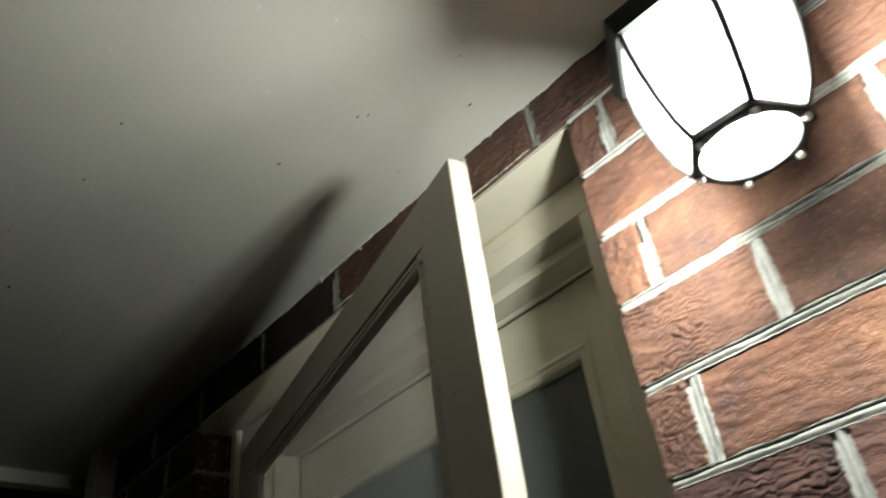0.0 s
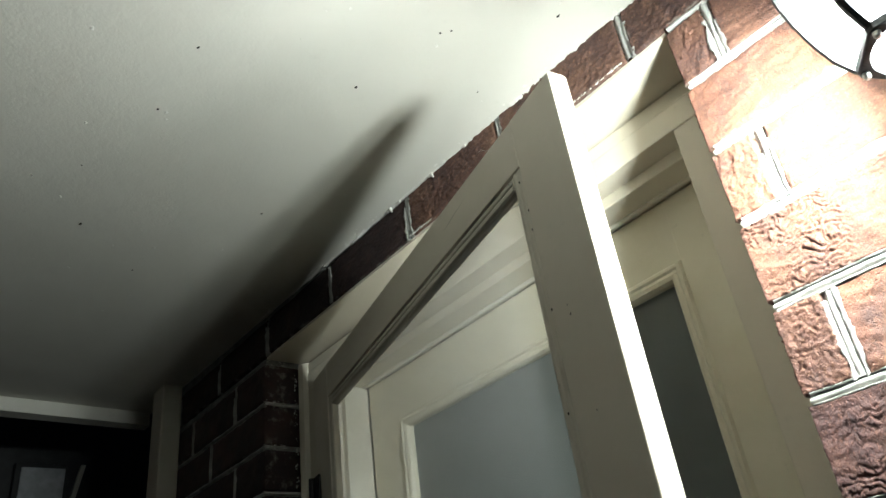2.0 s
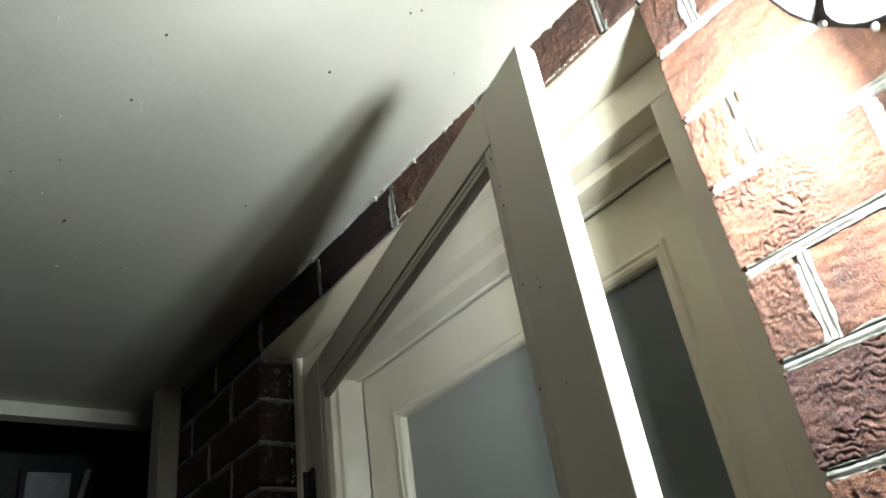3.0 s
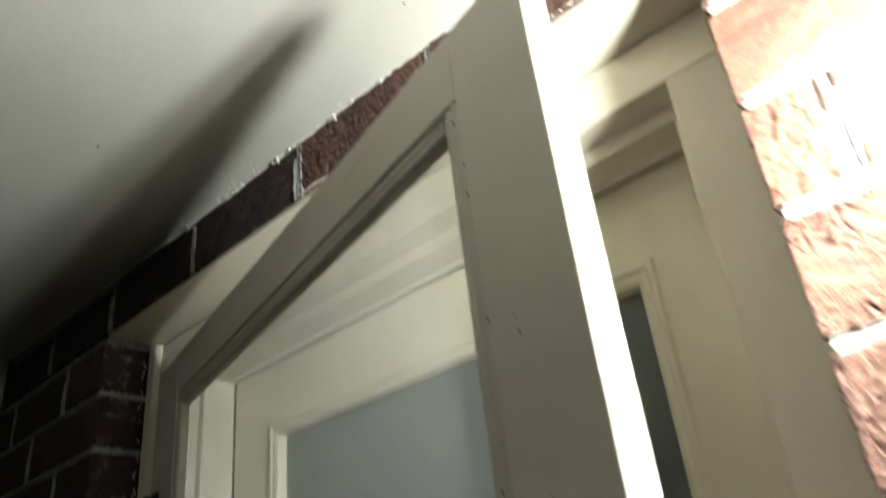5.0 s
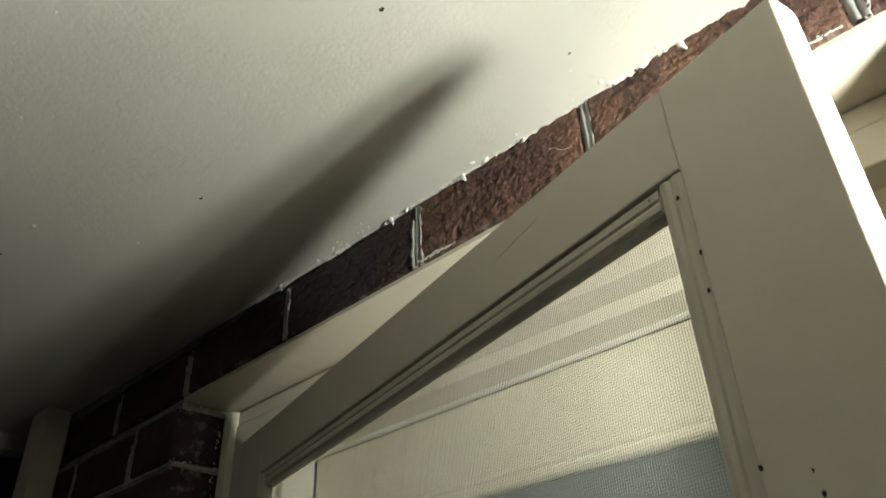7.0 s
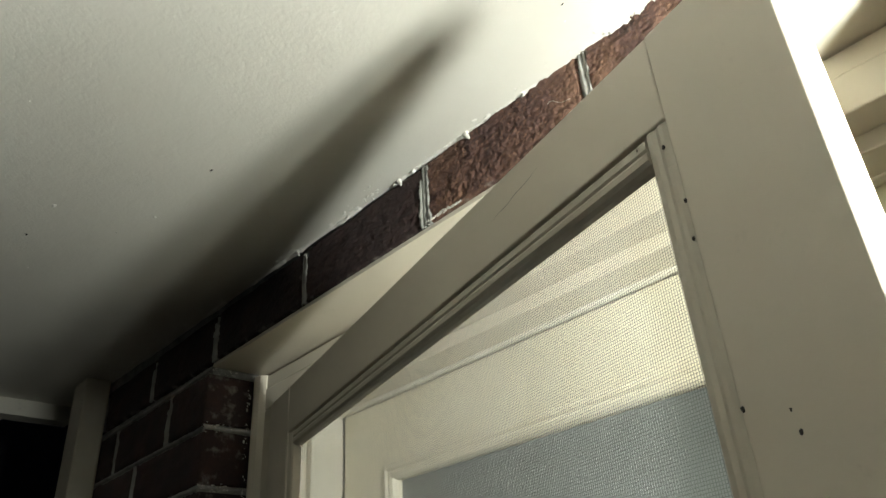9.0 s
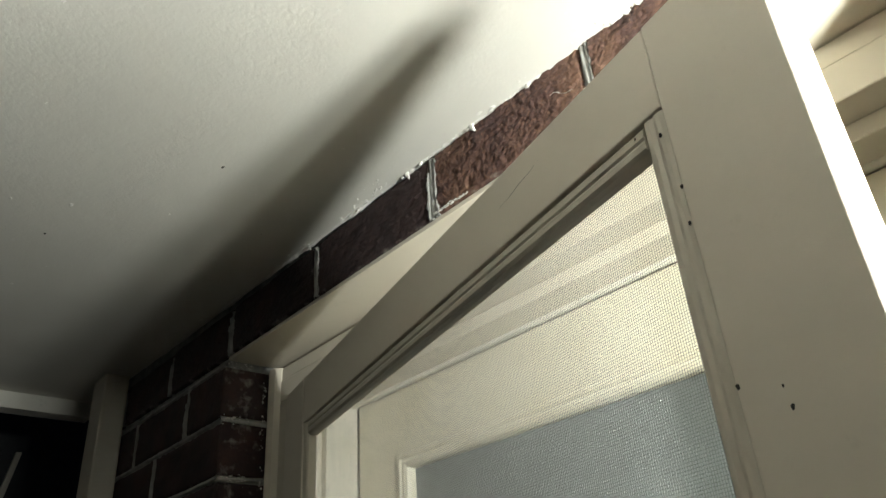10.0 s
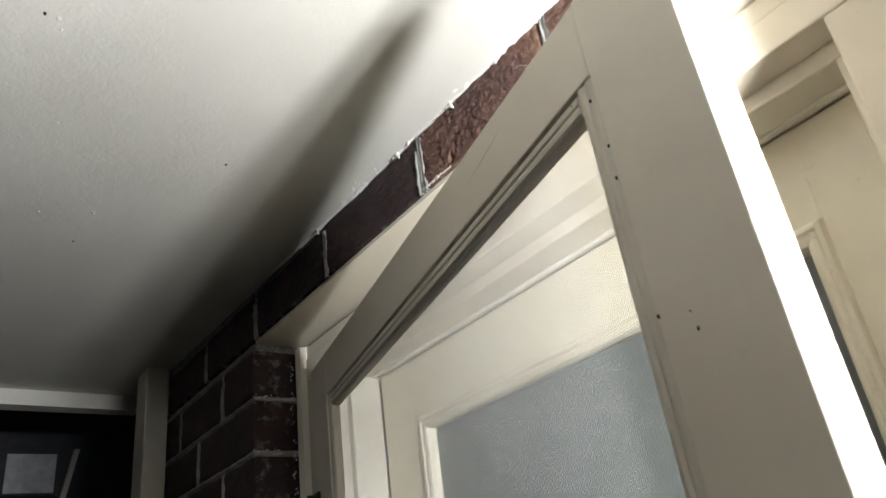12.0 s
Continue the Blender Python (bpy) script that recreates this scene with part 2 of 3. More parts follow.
# ---------------------------------------------------------------- structure
ground = part("ground", box(-60, 60, -60, 60, -0.25, -0.15), SOIL)
tagged(ground, "dark night garden ground beyond the porch", "ground", kind="structure")
floor = part("floor", box(-1.75, 1.75, -1.75, 0.0, -0.15, 0.0, 0.006), CONCRETE)
tagged(floor, "reddish grey concrete porch floor slab", "floor", kind="structure")

# ceiling sheet, a slightly sagging plane that stops short of the wall
bm = bmesh.new()
NX, NY = 60, 30
cx0, cx1, cy0, cy1 = -1.69, 1.75, -1.75, -0.001
grid = [[None] * (NY + 1) for _ in range(NX + 1)]
for i in range(NX + 1):
    for j in range(NY + 1):
        x, y = cx0 + (cx1 - cx0) * i / NX, cy0 + (cy1 - cy0) * j / NY
        z = ceiling_z(x, y) + 0.0012 * noise.noise((x * 3, y * 3, 1.7))
        grid[i][j] = bm.verts.new((x, y, z))
for i in range(NX):
    for j in range(NY):
        bm.faces.new((grid[i][j], grid[i + 1][j], grid[i + 1][j + 1], grid[i][j + 1]))
ret = bmesh.ops.extrude_face_region(bm, geom=bm.faces[:])
for g in ret["geom"]:
    if isinstance(g, bmesh.types.BMVert):
        g.co.z += 0.008
ceiling = part("ceiling", bm, CEILPAINT)
tagged(ceiling, "cream painted sheet porch ceiling with specks", "ceiling", kind="structure")

roof = part("roof", box(-1.72, 1.85, -1.9, 0.3, 2.42, 2.46, 0.004), ROOFSHEET)
tagged(roof, "dark sheet roof above the porch ceiling", "roof", kind="structure")

# wall body behind the bricks; its face is the bottom of the joints
wall = empty("wall_front")
tagged(wall, "red rustic brick wall with pale raised mortar joints", "brick wall", kind="structure")
part("wall_core", box(WALL_X0, X_LEFT - 0.005, 0.0075, 0.11, 0, 2.42), MORTAR, wall)
part("wall_core", box(X_RIGHT + 0.005, WALL_X1, 0.0075, 0.11, 0, 2.42), MORTAR, wall)
part("wall_core", box(X_LEFT - 0.004, X_RIGHT + 0.004, 0.0075, 0.11, Z_HEAD + 0.010, 2.42), MORTAR, wall)
inner = part("wall_inner", box(WALL_X0, X_LEFT + 0.03, 0.12, 0.23, 0, 2.42), PLASTER)
tagged(inner, "plastered inner leaf beside the door", "wall", kind="structure")
inner = part("wall_inner", box(X_RIGHT - 0.03, WALL_X1, 0.215, 0.23, 0, 2.42), PLASTER)
tagged(inner, "plastered inner leaf beside the door", "wall", kind="structure")
inner = part("wall_inner", box(X_LEFT + 0.032, X_RIGHT - 0.032, 0.215, 0.23, 2.09, 2.42), PLASTER)
tagged(inner, "plastered inner leaf over the door", "wall", kind="structure")
for nm, b in (("wall_hall_back", (WALL_X0, WALL_X1, 1.4, 1.5, 0, 2.42)), ("wall_hall_left", (WALL_X0 - 0.1, WALL_X0 - 0.002, 0.12, 1.5, 0, 2.42)),
              ("wall_hall_right", (WALL_X1 + 0.002, WALL_X1 + 0.1, 0.0, 1.5, 0, 2.42))):
    tagged(part(nm, box(*b), PLASTER), "plain plaster wall of the dark hall", "wall", kind="structure")
tagged(part("floor_hall", box(WALL_X0, WALL_X1, 0.24, 1.39, -0.1, 0.0), CONCRETE), "dark hall floor behind the door", "floor", kind="structure")
tagged(part("ceiling_hall", box(WALL_X0, WALL_X1, 0.235, 1.395, 2.40, 2.415), PLASTER), "plain hall ceiling behind the door", "ceiling", kind="structure")

# painted strip under the top course
bm = box(X_LEFT + 0.001, X_RIGHT - 0.001, 0.0045, FRAME_Y + 0.03, 0, 0.005)
for v in bm.verts:
    v.co.z += Z_HEAD - 0.0075 - 0.0085 * v.co.x
soffit = part("trim", bm, CREAM)
tagged(soffit, "cream painted strip under the brick lintel course", "trim", kind="structure")

# beam at the porch end, batten post on the wall
bm = extruded([(0, 0), (0.045, 0), (0.045, 0.036), (0.040, 0.040), (0, 0.040)], (-1.38, -1.75, ceiling_z(-1.38, -1.75) - 0.034),
              (-1.665, -0.004, ceiling_z(-1.665, -0.004) - 0.034), (-1, 0, 0), (0, 0, 1))
beam = part("porch_beam", bm, TRIMWHITE)
tagged(beam, "white painted timber edge beam under the porch ceiling", "beam", kind="structure")
post = part("wall_batten", box(-1.500, -1.427, -0.050, -0.003, 0, ceiling_z(-1.5, 0) - 0.003, 0.003), BATTENPAINT)
tagged(post, "dull beige painted timber batten standing against the brick wall", "post", kind="structure")

# ---------------------------------------------------------------- door frame
frame_ob = empty("door_1")
tagged(frame_ob, "cream timber door frame set back in brick", "door frame", kind="structure")
part("jamb", box(-0.944, -0.874, FRAME_Y, 0.21, 0, 2.058, 0.002), CREAM, frame_ob)
part("jamb", box(-0.030, X_RIGHT - 0.002, FRAME_Y, 0.21, 0, 2.058, 0.002), CREAM, frame_ob)
part("head", box(X_LEFT + 0.003, X_RIGHT - 0.002, FRAME_Y, 0.21, 2.0585, 2.0925, 0.0015), CREAM, frame_ob)
part("head", box(X_LEFT + 0.003, X_RIGHT - 0.002, FRAME_Y + 0.0015, 0.21, 2.0932, Z_HEAD - 0.009, 0.0008), CREAM, frame_ob)
part("stop", box(-0.8735, -0.860, 0.114, 0.168, 0, 2.041, 0.0015), JAMBWORN, frame_ob, "weathered white stop")
part("stop", box(-0.045, -0.0305, 0.114, 0.168, 0, 2.041, 0.0015), CREAM, frame_ob)
part("stop", box(-0.8735, -0.0305, 0.114, 0.168, 2.0415, 2.058, 0.0015), CREAM, frame_ob)
# Added strip, unseen: shuts the hinge-side gap against light reaching the cover bead
part("gap_blocker", box(-0.880, -0.852, 0.0718, 0.0797, 0.02, 2.045, 0.0012), CREAM, frame_ob)
# half-round bead under the stop, along the top of the door
rs_ = [(0.0058 * math.sin(math.pi * k / 8 - math.pi / 2), -0.0042 * math.cos(math.pi * k / 8 - math.pi / 2)) for k in range(9)]
# Added: its pale paint stands in for the door-head edge catching light
part("lit_edge_bead", extruded(rs_, (-0.860, 0.1606, 2.0412), (-0.0455, 0.1606, 2.0412), (0, 1, 0), (0, 0, 1)), JAMBWORN, frame_ob, "added pale bead for a lit edge")
# quadrant bead that closes the frame against the left reveal
qs = [(0, 0), (0.030, 0), (0.030, 0.006), (0.024, 0.014), (0.014, 0.018), (0.010, 0.014), (0, 0.012)]
part("cover_bead", extruded(qs, (X_LEFT + 0.001, FRAME_Y + 0.006, 0), (X_LEFT + 0.001, FRAME_Y + 0.006, Z_HEAD - 0.008), (1, 0, 0), (0, -1, 0)), CREAM, frame_ob)
part("threshold", box(-0.944, X_RIGHT - 0.004, 0.02, 0.21, 0.0, 0.03, 0.003), CREAM, frame_ob)

bm = bmesh.new()
for dx in (0, 0.004, -0.003):
    blob(bm, (-0.461 + dx, 0.167, 2.0408), 0.0022, (1.2, 1, 0.8))
part("paint_drip", bm, JAMBWORN, frame_ob, "hardened white paint drip")

# ---------------------------------------------------------------- inner door with glass
DY = 0.1688
door = empty("inner_door", (-0.856, DY, 0.012))
tagged(door, "closed ivory painted timber door with obscure glass", "door")
DW, DH = 0.806, 2.0265
GX0, GX1, GZ1 = 0.0945, 0.734, 1.937
GZ0 = 0.35
part("stile", box(0, GX0 - 0.0002, 0, 0.038, 0, DH), DOORPAINT, door)
part("stile", box(GX1 + 0.0002, DW, 0, 0.038, 0, DH), DOORPAINT, door)
part("rail", box(GX0, GX1, 0.0, 0.038, GZ1, DH), DOORPAINT, door)
part("rail", box(GX0, GX1, 0.0004, 0.0376, 0, GZ0, 0.001), DOORPAINT, door)
gs = [(0, 0), (0.003, 0.004), (0.007, 0.0045), (0.010, 0.002), (0.014, 0.003), (0.019, 0.001), (0.022, -0.004), (0.022, -0.0125), (0, -0.0125)]
part("glazing_bead", extruded(gs, (GX0, 0, GZ0), (GX0, 0, GZ1 - 0.002), (1, 0, 0), (0, -1, 0)), DOORPAINT, door)
part("glazing_bead", extruded(gs, (GX1, 0, GZ0), (GX1, 0, GZ1 - 0.002), (-1, 0, 0), (0, -1, 0)), DOORPAINT, door)
part("glazing_bead", extruded(gs, (GX0 + 0.006, 0, GZ1), (GX1 - 0.006, 0, GZ1), (0, 0, -1), (0, -1, 0)), DOORPAINT, door)
part("glazing_bead", extruded(gs, (GX0 + 0.006, 0, GZ0), (GX1 - 0.006, 0, GZ0), (0, 0, 1), (0, -1, 0)), DOORPAINT, door)
pane = part("pane", box(GX0 + 0.004, GX1 - 0.004, 0.013, 0.018, GZ0 + 0.004, GZ1 - 0.004), PANE, door, "grey-green obscure glass pane")
pane.visible_shadow = False

# curtain close behind the glass
bm = bmesh.new()
cols = []
for i in range(121):
    x = -0.84 + 0.77 * i / 120
    y = 0.255 + 0.010 * math.sin(i * 0.55) + 0.006 * noise.noise((x * 9, 0, 3))
    cols.append([bm.verts.new((x, y + 0.004 * noise.noise((x * 5, z * 2, 9)), z)) for z in (0.1, 0.7, 1.3, 1.7, 2.06)])
for a, b in zip(cols, cols[1:]):
    for j in range(4):
        bm.faces.new((a[j], b[j], b[j + 1], a[j + 1]))
for g in bmesh.ops.extrude_face_region(bm, geom=bm.faces[:])["geom"]:
    if isinstance(g, bmesh.types.BMVert):
        g.co.y += 0.002
curtain = part("curtain", bm, CURTAIN, None, "", True)
tagged(curtain, "pale lace curtain hanging behind the door glass", "curtain")
rod = part("curtain_rod", box(-0.9, -0.02, 0.250, 0.262, 2.062, 2.074, 0.004), TRIMWHITE)
tagged(rod, "white curtain rod above the door glass", "curtain rod")

# ---------------------------------------------------------------- screen door, ajar
SW, ST = 0.859, 0.023                  # width, thickness
SH0, SH1 = 0.02, 2.045                 # bottom, top
STILE, RAIL = 0.0815, 0.0625
screen = empty("screen_door")
screen.matrix_basis = pose(-0.8525, 0.0480, 0.0, 0, -0.5, -12.4)
tagged(screen, "beige painted timber fly screen door standing ajar", "screen door")
ox0, ox1, oz1 = STILE, SW - STILE, SH1 - RAIL
bm = box(SW - STILE, SW, 0, ST, SH0, SH1)
back = [e for e in bm.edges if all(abs(v.co.z - SH1) < 1e-5 and abs(v.co.y - ST) < 1e-5 for v in e.verts)]
bmesh.ops.bevel(bm, geom=back, offset=0.006, segments=4, profile=0.5, affect="EDGES")
bmesh.ops.bevel(bm, geom=[e for e in bm.edges if e.calc_length() > 0.03], offset=0.0012, segments=2, profile=0.5, affect="EDGES")
part("stile", bm, BEIGE, screen)
part("stile", box(0, STILE, 0, ST, SH0, SH1, 0.0015), BEIGE, screen)
part("rail", box(ox0 + 0.0005, ox1 - 0.0005, 0.0004, ST - 0.0004, oz1, SH1 - 0.0003, 0.0012), BEIGE, screen)
part("rail", box(ox0 + 0.0005, ox1 - 0.0005, 0.0004, ST - 0.0004, 0.95, 1.03, 0.0012), BEIGE, screen)
part("rail", box(ox0 + 0.0005, ox1 - 0.0005, 0.0004, ST - 0.0004, SH0, 0.16, 0.0012), BEIGE, screen)
# ribbed beads that hold the wire
bs = [(0.0016, 0.013), (0.0016, 0.0030), (0.004, 0.0012), (0.0085, 0.001), (0.0103, 0.0023), (0.0125, 0.001), (0.0165, 0.0012), (0.019, 0.0035), (0.020, 0.008), (0.020, 0.013)]
part("bead", extruded(bs, (ox0 + 0.0195, 0.0003, oz1), (ox1 - 0.0195, 0.0003, oz1), (0, 0, -1), (0, 1, 0)), BEAD, screen)
bv = [(0.0004, 0.013), (0.0006, 0.0022), (0.004, 0.0010), (0.007, 0.0008), (0.010, 0.0020), (0.013, 0.0008), (0.0165, 0.0012), (0.019, 0.0035), (0.020, 0.013)]
part("bead", extruded(bv, (ox1, 0, 1.03), (ox1, 0, oz1 - 0.0012), (-1, 0, 0), (0, 1, 0)), BEAD, screen)
part("bead", extruded(bv, (ox0, 0, 1.03), (ox0, 0, oz1 - 0.0012), (1, 0, 0), (0, 1, 0)), BEAD, screen)
# woven wire: single strands in both directions
PITCH, WD = 0.0019, 0.00012
verts, faces = [], []


def strand(x0, x1, y0, y1, z0, z1):
    n = len(verts)
    verts.extend([(x, y, z) for x in (x0, x1) for y in (y0, y1) for z in (z0, z1)])
    faces.extend([(n, n + 1, n + 3, n + 2), (n + 4, n + 6, n + 7, n + 5), (n, n + 4, n + 5, n + 1), (n + 2, n + 3, n + 7, n + 6), (n, n + 2, n + 6, n + 4), (n + 1, n + 5, n + 7, n + 3)])


wy = 0.0145
x = ox0 + 0.004
while x < ox1 - 0.004:
    strand(x - WD, x + WD, wy - WD, wy + WD, 1.02, oz1 + 0.004)
    x += PITCH
z = 1.022
while z < oz1 + 0.003:
    strand(ox0 + 0.002, ox1 - 0.002, wy, wy + 2 * WD, z - WD, z + WD)
    z += PITCH
me = bpy.data.meshes.new("fly_wire")
me.from_pydata(verts, [], faces)
me.materials.append(WIRE)
wire = new("fly_wire", me)
wire.parent = screen
tagged(wire, "fine grey fly wire", kind="stuff")
part("kick_panel", box(ox0, ox1, 0.012, 0.018, 0.16, 0.95), BEIGE, screen)
# nail heads and old holes on the bead and stile
for nx, nz, r in ((0.7715, 1.9653, 0.0016), (0.7772, 1.9256, 0.0015), (0.7760, 1.9030, 0.0015), (0.7788, 1.8100, 0.0019), (0.7688, 1.711, 0.0013),
                  (0.8032, 1.8030, 0.0014), (0.8048, 1.7926, 0.0019), (0.7520, 1.9760, 0.0009), (0.819, 1.756, 0.0008), (0.8095, 1.70, 0.0012)):
    bm = bmesh.new()
    blob(bm, (nx, 0.0004, nz), r, (0.8, 0.5, 1.1))
    part("nail", bm, SPECK, screen, "dark rusty nail head")
bm = bmesh.new()
for i in range(70):
    t_ = i / 69
    blob(bm, (0.592 + 0.066 * t_, 0.0004, 2.0155 + 0.0095 * t_ + 0.0004 * math.sin(i * 0.21)), 0.00028 * (0.35 + math.sin(math.pi * t_)), (2.2, 0.35, 0.7))
part("scratch", bm, SPECK, screen, "thin dark scratch in the paint")
# surface hinge on the hanging side
hinge = part("hinge", box(-0.034, 0.030, -0.006, -0.0015, 1.780, 1.862, 0.002), DARKIRON, screen, "black iron hinge")
bm = turned([(0.0, 0), (0.006, 0.001), (0.006, 0.081), (0.0, 0.082)], 14)
kn = part("knuckle", bm, DARKIRON, hinge)
kn.location = (-0.003, -0.008, 1.780)

# ---------------------------------------------------------------- wall lantern
lantern = empty("wall_lantern", (LAMP.x, LAMP.y, LAMP.z))
tagged(lantern, "lit black wall lantern with frosted curved panes", "wall lamp")
BASE, RIM = -0.050, 0.058               # underside of the base plate, top of the panes, from the bulb
prof = [(0.0435, BASE + 0.004), (0.0520, -0.030), (0.0590, -0.008), (0.0645, 0.016), (0.0680, 0.038), (0.0695, RIM)]
CORNERS = [math.radians(60 * k + 4) for k in range(6)]


def hexagon(bm, r, z):
    return [bm.verts.new((r * math.cos(a), r * math.sin(a), z)) for a in CORNERS]


def hex_shell(rings):
    """A six-sided shell through rings of (corner radius, z), open at both ends."""
    bm = bmesh.new()
    loops = [hexagon(bm, r, z) for r, z in rings]
    for a, b in zip(loops, loops[1:]):
        for i in range(6):
            bm.faces.new((a[i], a[(i + 1) % 6], b[(i + 1) % 6], b[i]))
    return bm, loops


for a in CORNERS:
    # a pane: flat across, bowed upright, from corner to corner
    bm = bmesh.new()
    b_ = a + math.pi / 3
    rows = []
    for r, z in prof:
        p, q = Vector((r * math.cos(a), r * math.sin(a), z)), Vector((r * math.cos(b_), r * math.sin(b_), z))
        out = (p + q).normalized() * 0.0015
        out.z = 0
        rows.append([bm.verts.new(p.lerp(q, f) - out * 0.6 + out * (4 * f * (1 - f))) for f in (0.04, 0.27, 0.5, 0.73, 0.96)])
    for p, q in zip(rows, rows[1:]):
        for i in range(4):
            bm.faces.new((p[i], p[i + 1], q[i + 1], q[i]))
    if a is CORNERS[1]:
        part("back_panel", bm, BLACKMETAL, lantern, "solid black panel towards the wall")
    else:
        part("pane", bm, FROST, lantern, "glowing frosted pane", True).visible_shadow = False
    bm = bmesh.new()
    rows = []
    c, s_ = math.cos(a), math.sin(a)
    for r, z in prof:
        rows.append([bm.verts.new(((r + dr) * c - da * s_, (r + dr) * s_ + da * c, z)) for dr, da in ((-0.0025, -0.002), (0.0005, -0.0032), (0.0022, 0.0), (0.0005, 0.0032), (-0.0025, 0.002))])
    for p, q in zip(rows, rows[1:]):
        for i in range(5):
            bm.faces.new((p[i], p[(i + 1) % 5], q[(i + 1) % 5], q[i]))
    bm.faces.new(rows[0])
    bm.faces.new(rows[-1][::-1])
    part("rib", bm, BLACKMETAL, lantern)
# base plate: six-sided outside, round hole for the bottom glass
bm = bmesh.new()
HOLE = 0.0340
steps = 48
outer, inner_ = [], []
for i in range(steps):
    a = 2 * math.pi * i / steps
    edge = 0.0455 * math.cos(math.pi / 6) / math.cos(((a - CORNERS[0]) % (math.pi / 3)) - math.pi / 6)
    outer.append([bm.verts.new((edge * k_ * math.cos(a), edge * k_ * math.sin(a), z)) for k_, z in ((1.0, BASE + 0.006), (1.0, BASE + 0.001), (0.97, BASE))])
    inner_.append([bm.verts.new((HOLE * k_ * math.cos(a), HOLE * k_ * math.sin(a), z)) for k_, z in ((1.02, BASE), (1.0, BASE + 0.001), (1.0, BASE + 0.006))])
for i in range(steps):
    ring_a, ring_b = outer[i] + inner_[i], outer[(i + 1) % steps] + inner_[(i + 1) % steps]
    for k in range(6):
        bm.faces.new((ring_a[k], ring_b[k], ring_b[(k + 1) % 6], ring_a[(k + 1) % 6]))
plate = part("base_plate", bm, BLACKMETAL, lantern, "black six-sided base plate")
for a in CORNERS:
    part("screw", turned([(0.0, -0.005), (0.0018, -0.0045), (0.0026, -0.003), (0.0026, 0.0)], 10), STEEL, plate).location = (0.0400 * math.cos(a), 0.0400 * math.sin(a), BASE)
disc = part("bottom_glass", turned([(0.0, BASE - 0.0035), (0.016, BASE - 0.003), (0.028, BASE - 0.001), (0.0338, BASE + 0.002), (0.0338, BASE + 0.004), (0.0, BASE + 0.001)], 36), FROST, lantern, "round frosted bottom glass", True)
disc.visible_shadow = False
bm, loops = hex_shell([(0.0690, RIM - 0.001), (0.0735, RIM), (0.0800, RIM + 0.012), (0.0790, RIM + 0.016), (0.0600, RIM + 0.030), (0.0360, RIM + 0.046), (0.0150, RIM + 0.055)])
bm.faces.new(loops[0][::-1])
bm.faces.new(loops[-1])
part("cap", bm, BLACKMETAL, lantern)
part("finial", turned([(0.0, RIM + 0.084), (0.007, RIM + 0.080), (0.009, RIM + 0.072), (0.005, RIM + 0.063), (0.012, RIM + 0.055), (0.0, RIM + 0.053)], 20), BLACKMETAL, lantern, "", True)
part("holder", turned([(0.0, 0.059), (0.016, 0.058), (0.016, 0.042), (0.0115, 0.036), (0.0115, 0.0235), (0.0, 0.0235)], 20), BLACKMETAL, lantern)
part("bulb", turned([(0.0, -0.0380), (0.0095, -0.0362), (0.0170, -0.0300), (0.0208, -0.0200), (0.0212, -0.0060), (0.0205, 0.0080), (0.0165, 0.0180), (0.0114, 0.0240)], 24), GLOW, lantern, "lit white bulb", True)
part("arm", box(-0.010, 0.010, 0.058, 0.124, 0.062, 0.074, 0.003), BLACKMETAL, lantern)
part("backplate", box(-0.022, 0.022, 0.120, 0.1285, 0.030, 0.120, 0.004), BLACKMETAL, lantern)

# ---------------------------------------------------------------- dark neighbour seen past the beam
shed = empty("neighbour_shed", (-2.2, 0, 0))
tagged(shed, "dark shed wall with a pale framed pane at night", "shed")
part("wall", box(-0.3, 0, -1.4, 2.4, -0.2, 3.6), DARKWALL, shed)
win = part("window", box(0.001, 0.03, -0.228, -0.080, 2.107, 2.232, 0.003), DARKWALL, shed)
part("pane", box(0.028, 0.036, -0.212, -0.091, 2.114, 2.218, 0.001), GREYPANEL, win)
bm = extruded([(0, 0), (0.02, 0), (0.02, 0.014), (0, 0.014)], (0.002, -0.099, 1.960), (0.002, -0.045, 2.236), (1, 0, 0), (0, 1, 0))
part("barge_board", bm, BATTENPAINT, shed)

# ---------------------------------------------------------------- ceiling specks and filler crumbs
bm = bmesh.new()
for x, y, s in ((-0.270, -0.207, 0.0022), (-0.299, -0.401, 0.0026), (-0.745, -0.414, 0.0028), (-0.426, -0.404, 0.002), (-0.601, -0.181, 0.0022),
                (-0.13, -0.16, 0.0014), (-0.20, -0.06, 0.0014)):
    blob(bm, (x, y, ceiling_z(x, y)), s, (1.3, 0.8, 0.5))
rs = random.Random(4)
for _ in range(26):
    x, y = rs.uniform(-1.3, 0.1), rs.uniform(-0.75, -0.03)
    blob(bm, (x, y, ceiling_z(x, y)), rs.uniform(0.0006, 0.0018), (rs.uniform(0.8, 2), 1, 0.5))
specks = part("ceiling_specks", bm, SPECK)
tagged(specks, "small dark specks stuck on the porch ceiling", "specks", kind="stuff")
bm = bmesh.new()
for _ in range(55):
    x, y = rs.uniform(-1.2, 0.1), rs.uniform(-0.75, -0.02)
    blob(bm, (x, y, ceiling_z(x, y)), rs.uniform(0.0008, 0.0028), (rs.uniform(0.8, 1.8), 1, 0.35))
for _ in range(150):
    x = rs.uniform(-1.4, 0.8)
    s_ = rs.uniform(0.0008, 0.0022)
    blob(bm, (x, -rs.uniform(0.0, 0.012) ** 1.0, ceiling_z(x, 0) - rs.uniform(0, 0.001)), s_, (rs.uniform(0.8, 2.6), rs.uniform(0.6, 1.4), 0.6))
